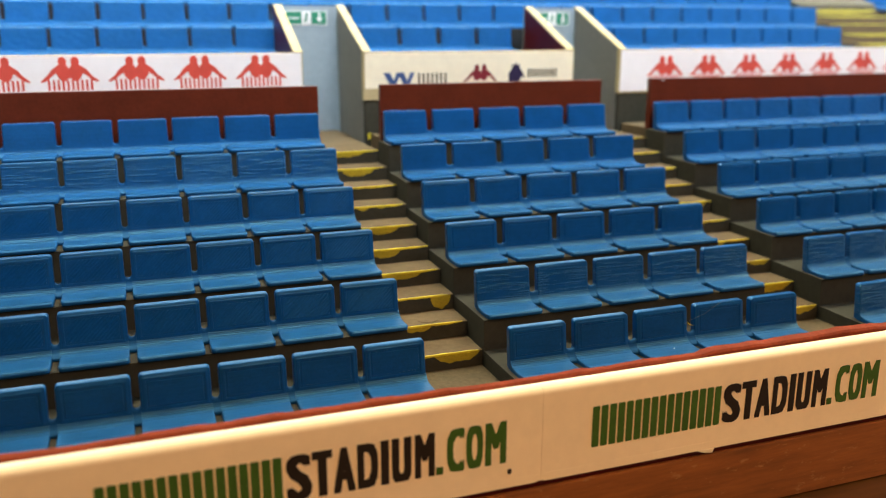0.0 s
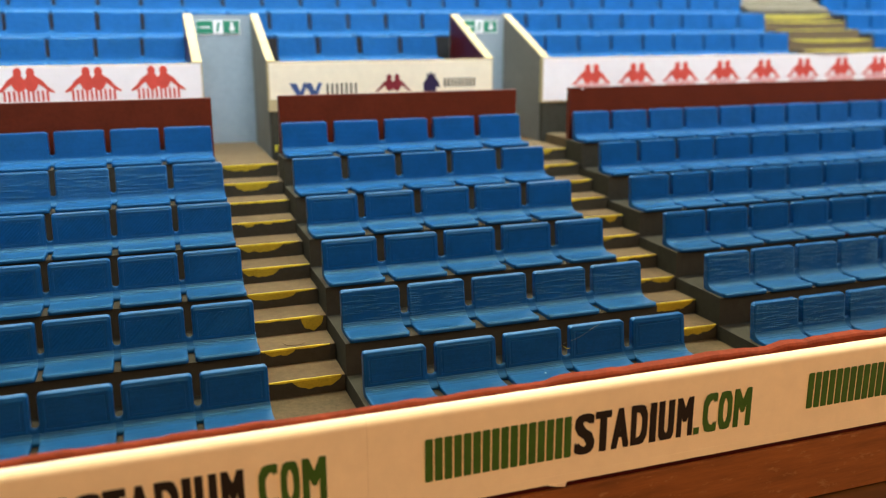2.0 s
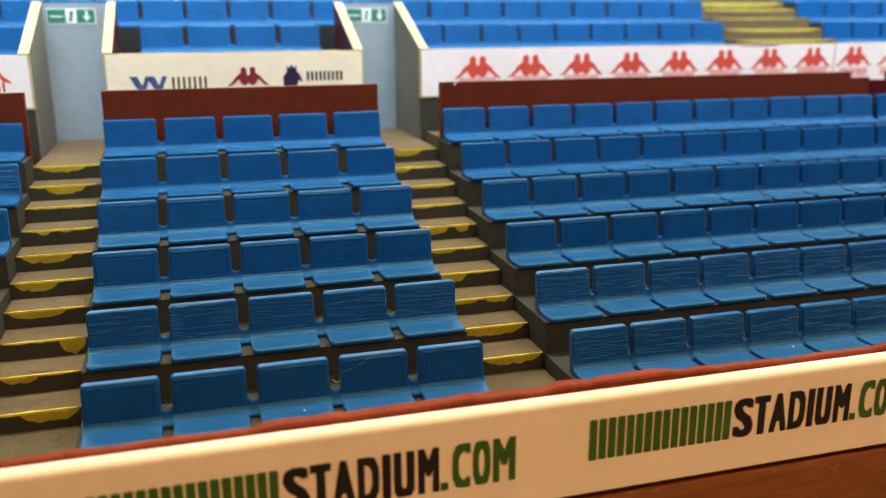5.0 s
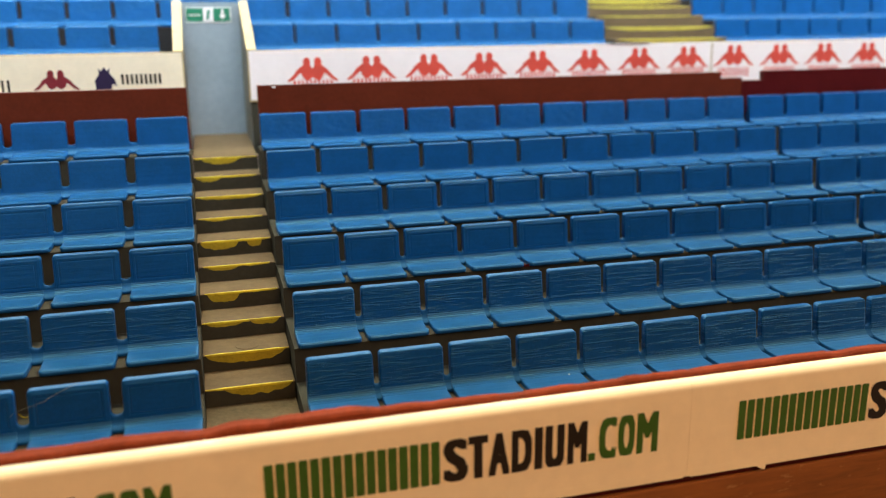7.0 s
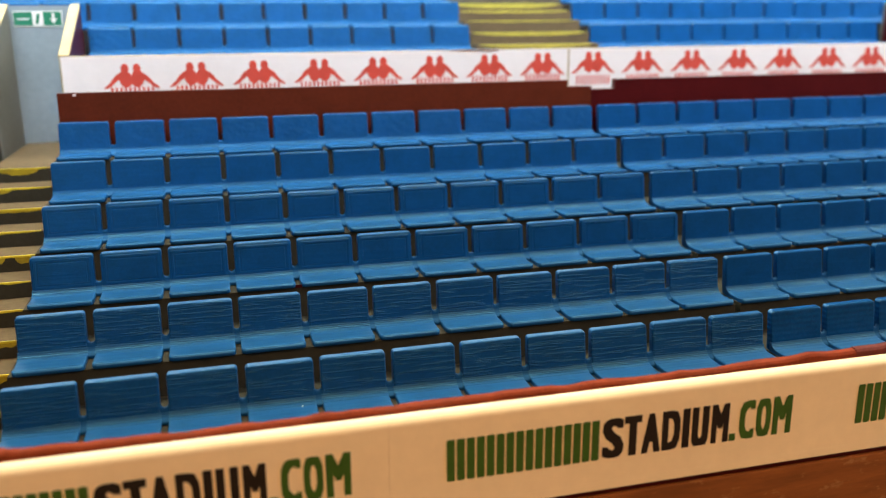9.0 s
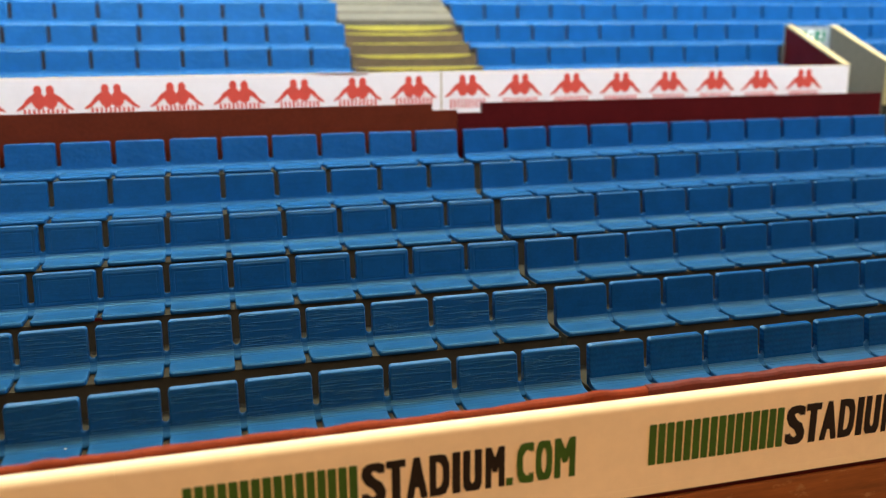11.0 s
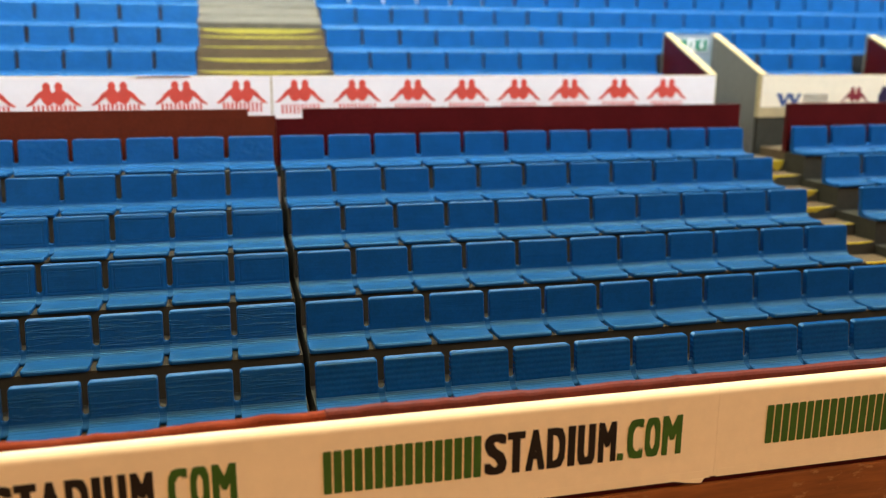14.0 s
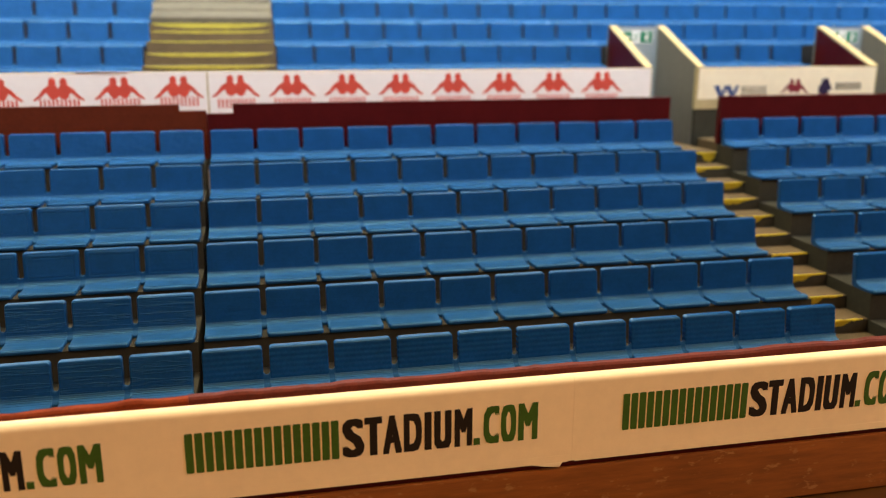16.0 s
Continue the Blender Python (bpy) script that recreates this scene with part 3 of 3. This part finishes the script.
def emblem(cx, y, top, s, mat, parent, name="emblem"):
    """A red twin-peaked crest, drawn as plain shapes."""
    bm = bmesh.new()
    for k in (-1, 1):
        head = [(cx + k * 1.2 * s + 0.8 * s * math.cos(a), top - 1.0 * s + 1.0 * s * math.sin(a)) for a in [i * math.pi / 6 for i in range(12)]]
        slab_xz(head, y, 0.05, bm)
        trunk = [(0.0, 2.4), (0.5, 1.6), (1.9, 1.5), (2.7, 2.3), (2.5, 3.4), (2.0, 4.4), (1.3, 4.95), (0.6, 4.75), (0.0, 4.2)]
        slab_xz([(cx + k * u * s, top - v * s) for u, v in trunk], y - 0.012, 0.05, bm)
        limb = [(2.0, 1.7), (2.8, 2.2), (3.4, 2.7), (4.2, 3.8), (5.5, 4.9), (5.3, 5.15), (4.2, 4.75), (3.3, 3.9), (2.4, 3.2)]
        slab_xz([(cx + k * u * s, top - v * s) for u, v in limb], y - 0.024, 0.05, bm)
    return part(name, bm, mat, parent)


def word_bars(x0, x1, z0, z1, y, n, mat, parent, fill=0.66):
    """A brand name as a row of plain bars."""
    w = (x1 - x0) / n
    bm = bmesh.new()
    for i in range(n):
        a = x0 + i * w
        slab_xz([(a, z0), (a + w * fill, z0), (a + w * fill, z1), (a, z1)], y, 0.05, bm)
    return part("lettering", bm, mat, parent)


def crest_banner(a, b, centres, top, size, word, rise=0.0):
    banner = thing("banner", "white paper banner printed with a row of red crests", "banner", "banners on the upper wall")
    y = WALL_Y - 0.12
    part("sheet", box(a, b, y, WALL_Y - 0.02, 27.6, WALL_Z - 0.1), WHITE, banner)
    for n, c in enumerate(centres):
        up = rise * n / (len(centres) - 1)
        emblem(c, y, top + up, size, INK_RED, banner)
        word_bars(c - 4.2, c + 4.7, word + up, word + up + 2.1, y, 10, INK_RED, banner, 0.5)


crest_banner(X_LEFT + 1, VOMS[0][0][1] - 0.3, [-90.6 - 12.82 * k for k in range(8)], 37.65, 1.0, 30.9)
crest_banner(VOMS[1][1][0] + 0.3, SEAM - 0.2, [12.5 + 13.0 * k for k in range(8)], 36.35, 1.0, 29.4, 0.75)
crest_banner(SEAM + 0.2, VOMS[2][0][1] - 0.3, [116.3 + 13.04 * k for k in range(8)], 37.2, 1.0, 29.6)
crest_banner(VOMS[3][1][0] + 0.3, X_RIGHT - 1, [313.0 + 13.0 * k for k in range(7)], 37.2, 1.0, 29.6)


def partner_banner(x0):
    banner = thing("banner", "cream banner with small blue, claret and navy sponsor marks", "banner", "banners on the upper wall")
    y = WALL_Y - 0.1
    part("sheet", box(x0 - 0.5, x0 + 52.4, y, WALL_Y - 0.02, 29.8, WALL_Z - 0.2), CREAM, banner)
    bm = bmesh.new()
    for k in (0, 1):
        o = x0 + 3.8 + 3.3 * k
        slab_xz([(o, 33.3), (o + 1.6, 33.3), (o + 3.0, 30.4), (o + 1.9, 30.0)], y, 0.05, bm)
        slab_xz([(o + 1.9, 30.0), (o + 2.8, 30.0), (o + 4.2, 33.3), (o + 3.2, 33.3)], y - 0.01, 0.05, bm)
    part("chevrons", bm, INK_BLUE, banner, "blue chevron mark")
    word_bars(x0 + 12.2, x0 + 19.8, 29.8, 33.1, y, 7, INK_BLACK, banner, 0.42)
    emblem(x0 + 27.8, y, 34.9, 0.78, INK_CLARET, banner)
    c = x0 + 37.2
    shield = [(-2.0, 30.0), (-2.1, 32.6), (-1.2, 33.9), (-1.3, 35.0), (-0.7, 34.5), (-0.2, 35.3), (0.3, 34.5), (0.9, 35.0), (0.8, 34.0), (1.7, 32.8), (2.1, 31.4), (1.2, 31.9), (0.9, 30.6), (1.6, 30.0)]
    part("badge", slab_xz([(c + u, v) for u, v in shield], y), INK_NAVY, banner, "navy crowned badge")
    word_bars(x0 + 40.2, x0 + 48.4, 31.7, 33.7, y, 9, INK_BLACK, banner, 0.55)


partner_banner(-66.8)
partner_banner(235.2)

# stairs in the wide aisle of the upper tier
U_STEPS = [(100.0, 38.5), (106.2, 41.4), (112.4, 44.3), (118.6, 46.9), (124.8, 48.9)]
for s, (y, z) in enumerate(U_STEPS):
    far = U_STEPS[s + 1][0] + 0.3 if s < 4 else 127.0
    step = part("step", box(UPPER_AISLE[0], UPPER_AISLE[1], y, far, 15.0, z, 0.1), TREAD, upper)
    part("yellow_edge", yellow_edge(UPPER_AISLE[0] + 0.3, UPPER_AISLE[1] - 0.3, y, z, 300 + s), FADED, step, "hand-painted yellow step edge")
    part("paint_run", yellow_run(UPPER_AISLE[0] + 0.3, UPPER_AISLE[1] - 0.3, y, z, 0.01, 0.98, (0.3, 0.35, 0.12, 0.22, 0.5)[s], 40 + s), FADED, step, "uneven coat of yellow paint")
bare = [(126.4, 15.0), (126.4, 50.6), (132.0, 52.5), (132.2, 53.0), (138.0, 55.0), (138.2, 55.5), (144.0, 57.5), (144.2, 58.0), (150.0, 60.2), (150.0, 15.0)]
part("ramp", extrude_x(bare, UPPER_AISLE[0], UPPER_AISLE[1], 0.1), SCUFFED, upper, "scuffed bare beige ramp above the stairs")
part("aisle_floor", box(UPPER_AISLE[0], UPPER_AISLE[1], WALL_Y + 1.6, 100.1, 15.0, 35.6), TREAD, upper)

# upper seats
U_FILL = "strip of {} linked bright blue plastic model seats"
for r in range(U_ROWS):
    y, z = UY + UD * r, UZ + UH * r
    if r == 0:
        runs = [(-82.4 - 10.25 * 10, 10, 10.25), (-61.2, 4, 10.7), (1.9, 9, 10.25), (126.8, 9, 10.15), (239.6, 4, 10.8), (304.0, 10, 10.15)]
    else:
        runs = [(94.0 - 10.38 * 27 + 0.95, 27, 10.38), (126.7, 27, 10.23)]
    for x0, n, pitch in runs:
        seat_strip(x0, n, pitch, 9.4, y, z, "rough" if x0 < 90.0 else "even", U_FILL.format(n), "seat strips of the upper tier", "matt_pan")

# ---- top tier, bare ----
top_tier = thing("model_stand", "bare beige top tier of a model stadium with yellow-edged stairs", "model stand", "top tier")
T_Y, T_Z, T_D, T_H = 150.0, 57.0, 9.0, 4.6
T_AISLES = [(-20.0, -8.0), (70.0, 84.4), (134.4, 148.4), (232.0, 263.0), (353.0, 384.0), (430.0, 444.0)]
edges = [X_LEFT - 60] + [v for a in T_AISLES for v in a] + [X_RIGHT + 60]


def steps_outline(y, z, d, h, n):
    pts = [(y, 10.0)]
    for i in range(n):
        pts += [(y + d * i, z + h * i), (y + d * (i + 1), z + h * i)]
    pts.append((y + d * n, 10.0))
    return pts


for i in range(0, len(edges) - 1, 2):
    part("terrace", extrude_x(steps_outline(T_Y, T_Z + 2.4, T_D, T_H, 12), edges[i], edges[i + 1] - 0.05, 0.1), BEIGE, top_tier)
for n, (a, b) in enumerate(T_AISLES):
    for s in range(16):
        y, z = T_Y + T_D / 2 * s, T_Z + T_H / 2 * s
        step = part("step", box(a + 0.05, b - 0.1, y, y + T_D / 2 + 0.4, 10.0, z, 0.0), BEIGE, top_tier)
        far = b - 1.0 if b - a < 20 else a + 14.0 + 8.0 * (s % 3 == 0)
        part("yellow_edge", yellow_edge(a + 1.0, far, y, z, 700 + 20 * n + s, 4.5), FADED, step, "broad band of faded yellow paint")
        # dark spots at the step ends, built as small blocks
        if b - a > 20 and s % 2:
            part("dark_block", box(b - 3.4, b - 0.6, y - 0.6, y + 1.6, z - 1.2, z + 0.9, 0.5), DARK_GAP_TONE, step, "small dark block at the end of a step")

# ---- advertising boards ----
BOARD_Y, BOARD_Z0, BOARD_Z1 = -22.6, -12.7, 0.3


def glyph(letter):
    """One letter of the built-in font as points and faces, one wide and one high."""
    data = bpy.data.curves.new("glyph", "FONT")
    data.body, data.extrude, data.resolution_u = letter, 0.02, 3
    ob = bpy.data.objects.new("glyph", data)
    scene.collection.objects.link(ob)
    bpy.context.view_layer.update()
    me = bpy.data.meshes.new_from_object(ob.evaluated_get(bpy.context.evaluated_depsgraph_get()))
    bpy.data.objects.remove(ob)
    co = np.empty(len(me.vertices) * 3)
    me.vertices.foreach_get("co", co)
    co = co.reshape(-1, 3)
    co = (co - co.min(0)) / (co.max(0) - co.min(0))
    if letter in "OCDU":   # bowls drawn out towards a rounded oblong, as in a condensed face
        u, v = 2 * co[:, 0] - 1, 2 * co[:, 1] - 1
        r = np.hypot(u, v) + 1e-9
        full = ((np.abs(u) / r) ** 3 + (np.abs(v) / r) ** 3) ** (-1 / 3)
        full[{"D": u < 0, "U": v > 0}.get(letter, u > 9)] = 1.0
        co[:, 0], co[:, 1] = (np.clip(u * full, -1, 1) + 1) / 2, (np.clip(v * full, -1, 1) + 1) / 2
    return co, [tuple(q.vertices) for q in me.polygons]


GLYPHS = {}


def lettering(cells, x0, x1, z0, z1, y, mat, parent, weight=0.75):
    """A word of bold condensed letters; cells gives each letter's start and end between 0 and 1."""
    bm = bmesh.new()
    for letter, c0, c1 in cells:
        if letter not in GLYPHS:
            GLYPHS[letter] = glyph(letter)
        co, faces = GLYPHS[letter]
        a, b = x0 + (x1 - x0) * c0, x0 + (x1 - x0) * c1
        bold = min({"M": 0.45, "A": 0.5, "O": 0.5, "C": 0.5, "D": 0.5, "U": 0.62, "S": 0.6}.get(letter, weight), 0.45 * (b - a))
        for n in range(8):   # the stroke is thickened sideways and a little upwards
            shift, lift = bold * (n % 4) / 3, 0.32 * (n // 4)
            vs = [bm.verts.new(((a + shift + u * (b - a - bold)) * K, (y - (0.03 + 0.004 * n) * w) * K, (z0 + lift + v * (z1 - z0 - 0.32)) * K)) for u, v, w in co]
            for f in faces:
                bm.faces.new([vs[i] for i in f])
    return part("lettering", bm, mat, parent)


STADIUM = [("S", 0, 0.165), ("T", 0.168, 0.30), ("A", 0.305, 0.45), ("D", 0.465, 0.605), ("I", 0.625, 0.68), ("U", 0.70, 0.835), ("M", 0.86, 1.0)]
COM = [("C", 0, 0.285), ("O", 0.32, 0.60), ("M", 0.64, 1.0)]


def brand_bars(x0, x1, z0, z1, y, n, mat, parent):
    """The maker's name as a row of plain upright bars, in pairs."""
    w = (x1 - x0) / n
    for i in range(n):
        for a in (x0 + i * w, x0 + (i + 0.5) * w):
            b = a + 0.4 * w
            part("bar", slab_xz([(a + 0.1, z0), (b - 0.1, z0), (b, z0 + 0.15), (b, z1 - 0.15), (b - 0.1, z1), (a + 0.1, z1), (a, z1 - 0.15), (a, z0 + 0.15)], y), mat, parent)


# boards: joint, then start, end, foot and height of the two inscriptions
BOARDS = [
    (-189.75, (-182.4, -134.5, -9.2, 5.8), (-125.2, -77.3, -9.2, 5.8)),
    (-72.3, (-65.1, -17.1, -9.25, 5.75), (-7.4, 40.6, -8.35, 5.45)),
    (45.1, (52.0, 99.1, -8.55, 5.4), (109.3, 157.3, -8.65, 5.65)),
    (162.65, (170.2, 218.0, -8.65, 5.65), (227.0, 274.8, -8.65, 5.65)),
    (280.1, (287.5, 335.3, -8.65, 5.65), (344.5, 392.3, -8.65, 5.65)),
]


def advertising_board(x0, end_x, *texts):
    board = thing("advertising_board", "cream pitch-side advertising board with green and black lettering", "advertising board", "pitch-side boards")
    a, b = x0 + 0.03, end_x
    turn = [i * math.pi / 18 for i in range(10)]
    out = [(BOARD_Y, BOARD_Z0)] + [(BOARD_Y + 1.1 - 1.1 * math.cos(q), BOARD_Z1 - 1.1 + 1.1 * math.sin(q)) for q in turn] + [(-21.1, BOARD_Z1), (-21.1, BOARD_Z0)]
    part("panel", extrude_x(out, a, b), BOARD, board)
    part("lower_fold", box(a + 0.4, b - 0.6, BOARD_Y - 0.03, BOARD_Y - 0.004, BOARD_Z0 - 0.12, BOARD_Z0 + 1.0), BOARD, board)
    y = BOARD_Y - 0.03
    for start, end, foot, tall in texts:
        f, top = (end - start) / 47.8, foot + tall
        brand_bars(start, start + 20.1 * f, foot, top, y, 8, INK_GREEN, board)
        lettering(STADIUM, start + 20.3 * f, start + 38.3 * f, foot, top, y, INK_BLACK, board)
        part("full_stop", slab_xz([(start + 38.5 * f, foot), (start + 39.4 * f, foot), (start + 39.4 * f, foot + 1), (start + 38.5 * f, foot + 1)], y), INK_GREEN, board)
        lettering(COM, start + 39.9 * f, end, foot, top, y, INK_GREEN, board)
    return board


for row, after in zip(BOARDS, BOARDS[1:] + [(397.5,)]):
    advertising_board(row[0], after[0], *row[1:])

# ---- plinth, table, room ----
plinth = thing("plinth_board", "brown wooden board under the model's front edge", "board")
part("board", box(-230, 430, -22.2, -21.12, BASE + 0.45, -14.0, 0.25), WOOD, plinth)
part("strip", box(-229, 429, -21.75, -21.12, -13.98, -12.2), CRIMSON, plinth, "narrow dark maroon strip")
table = thing("table", "orange-brown wooden table top", "table")
part("tabletop", box(-700, 900, -500, 450, BASE - 30, BASE, 2.0), TABLE_WOOD, table)
for x in (-650, 850):
    for y in (-450, 400):
        part("leg", box(x - 25, x + 25, y - 25, y + 25, -770, BASE - 30, 2.0), TABLE_WOOD, table)
for name, args in (("floor", (-1800, 2000, -1600, 1500, -800, -770)), ("ceiling", (-1800, 2000, -1600, 1500, 1630, 1660)),
                   ("wall_north", (-1800, 2000, 1500, 1560, -800, 1660)), ("wall_south", (-1800, 2000, -1660, -1600, -800, 1660)),
                   ("wall_west", (-1860, -1800, -1660, 1560, -800, 1660)), ("wall_east", (2000, 2060, -1660, 1560, -800, 1660))):
    tagged(part(name, box(*args), ROOM), f"plain plastered room {name.split('_')[0]}", "room", kind="structure")

# ---- small things ----
def strand(name, label, points, radius, mat, category="fibre"):
    """A thin thread through the given points."""
    bm = bmesh.new()
    rings = []
    pts = [Vector(q) for q in points]
    for i, q in enumerate(pts):
        way = (pts[min(i + 1, len(pts) - 1)] - pts[max(i - 1, 0)]).normalized()
        side = way.cross(Vector((0, 0, 1))).normalized()
        up = side.cross(way)
        rings.append([bm.verts.new((q + radius * (math.cos(a) * side + math.sin(a) * up)) * K) for a in (0, 1.57, 3.14, 4.71)])
    for r0, r1 in zip(rings, rings[1:]):
        for k in range(4):
            bm.faces.new((r0[k], r1[k], r1[(k + 1) % 4], r0[(k + 1) % 4]))
    bm.faces.new(rings[0]), bm.faces.new(rings[-1][::-1])
    return tagged(part(name, bm, mat), label, category)


FIBRE = painted("pale_fibre", (0.30, 0.30, 0.26), 0.5, 300.0)
CURL = painted("brown_curl", (0.10, 0.065, 0.035), 0.6, 300.0)
strand("stray_fibre", "thin pale stray fibre caught on the seat backs", [(-36.8, -1.75, -3.1), (-36.1, -1.75, -2.25), (-34.6, -1.72, -1.9), (-32.7, -1.6, -1.4), (-30.9, -1.5, -0.4), (-28.6, -1.3, 0.45)], 0.018, FIBRE)
strand("glue_thread", "short yellow thread of glue between two seats", [(-35.7, -1.3, -2.7), (-35.4, -1.5, -3.0), (-34.9, -1.6, -3.2), (-34.6, -1.6, -3.1)], 0.06, YELLOW)
strand("hair", "fine brown hair looped on the edge of a seat terrace", [(-69.2, 20.5, 5.3), (-68.7, 20.5, 5.45), (-68.3, 20.5, 4.8), (-68.5, 20.4, 4.0), (-67.3, 20.4, 3.8), (-65.2, 20.4, 3.85), (-62.4, 20.4, 3.8), (-59.9, 20.4, 3.95), (-58.1, 20.4, 4.15)], 0.035, CURL)
tagged(part("paint_dab", box(-66.8, -65.9, 80.98, 81.12, 18.2, 19.7, 0.05), YELLOW), "yellow dab of paint at the foot of a corridor wall", "paint dab")
for cx, cy, z in ((-74.5, 16.0, -3.36), (-7.1, 15.9, -3.36), (-74.7, 42.0, 7.2), (-7.5, 41.9, 7.2)):
    strand("curl", "thin brown curl lying on an aisle step", [(cx + 1.75 * math.cos(a), cy + 1.5 * math.sin(a), z) for a in [math.pi + i * 0.35 for i in range(10)]], 0.06, CURL)
for x, y in ((-39.86, -4.0), (37.1, -3.3)):
    tagged(part("speck", box(x - 0.12, x + 0.12, y - 0.1, y + 0.1, -5.75, -5.55, 0.04), WHITE), "tiny white paint speck on a seat", "speck", "paint specks")
tagged(part("paint_chip", box(2.6, 3.3, LIP_Y - 0.1, LIP_Y - 0.02, LIP_Z - 0.55, LIP_Z - 0.28, 0.03), WHITE), "small white chip on the maroon wall", "paint chip")
tagged(part("paint_smear", box(38.9, 41.3, 20.5, 20.62, 3.69, 4.19, 0.04), CRIMSON), "smear of dark red paint on the edge of a seat terrace", "paint smear")
tagged(part("ink_dot", slab_xz([(-76.8 + 0.3 * math.cos(a), -10.5 + 0.4 * math.sin(a)) for a in [i * math.pi / 5 for i in range(10)]], BOARD_Y - 0.1), INK_BLACK), "dark speck on the advertising board", "speck")
tagged(part("paper_sliver", box(81.5, 93.0, WALL_Y - 0.4, WALL_Y + 0.2, WALL_Z + 0.02, WALL_Z + 0.12), WHITE), "loose white paper sliver on the wall top", "paper sliver")
for x, w in ((-47.0, 1.4), (56.0, 0.7), (159.0, 2.2)):
    tagged(part("torn_edge", slab_xz([(x - w, BOARD_Z0 - 0.1), (x + w, BOARD_Z0 - 0.1), (x + w * 0.8, BOARD_Z0 - 0.75), (x - w * 0.3, BOARD_Z0 - 0.45)], BOARD_Y - 0.05, 0.08), BOARD), "torn paper edge hanging below the board", "paper edge", "torn paper edges")
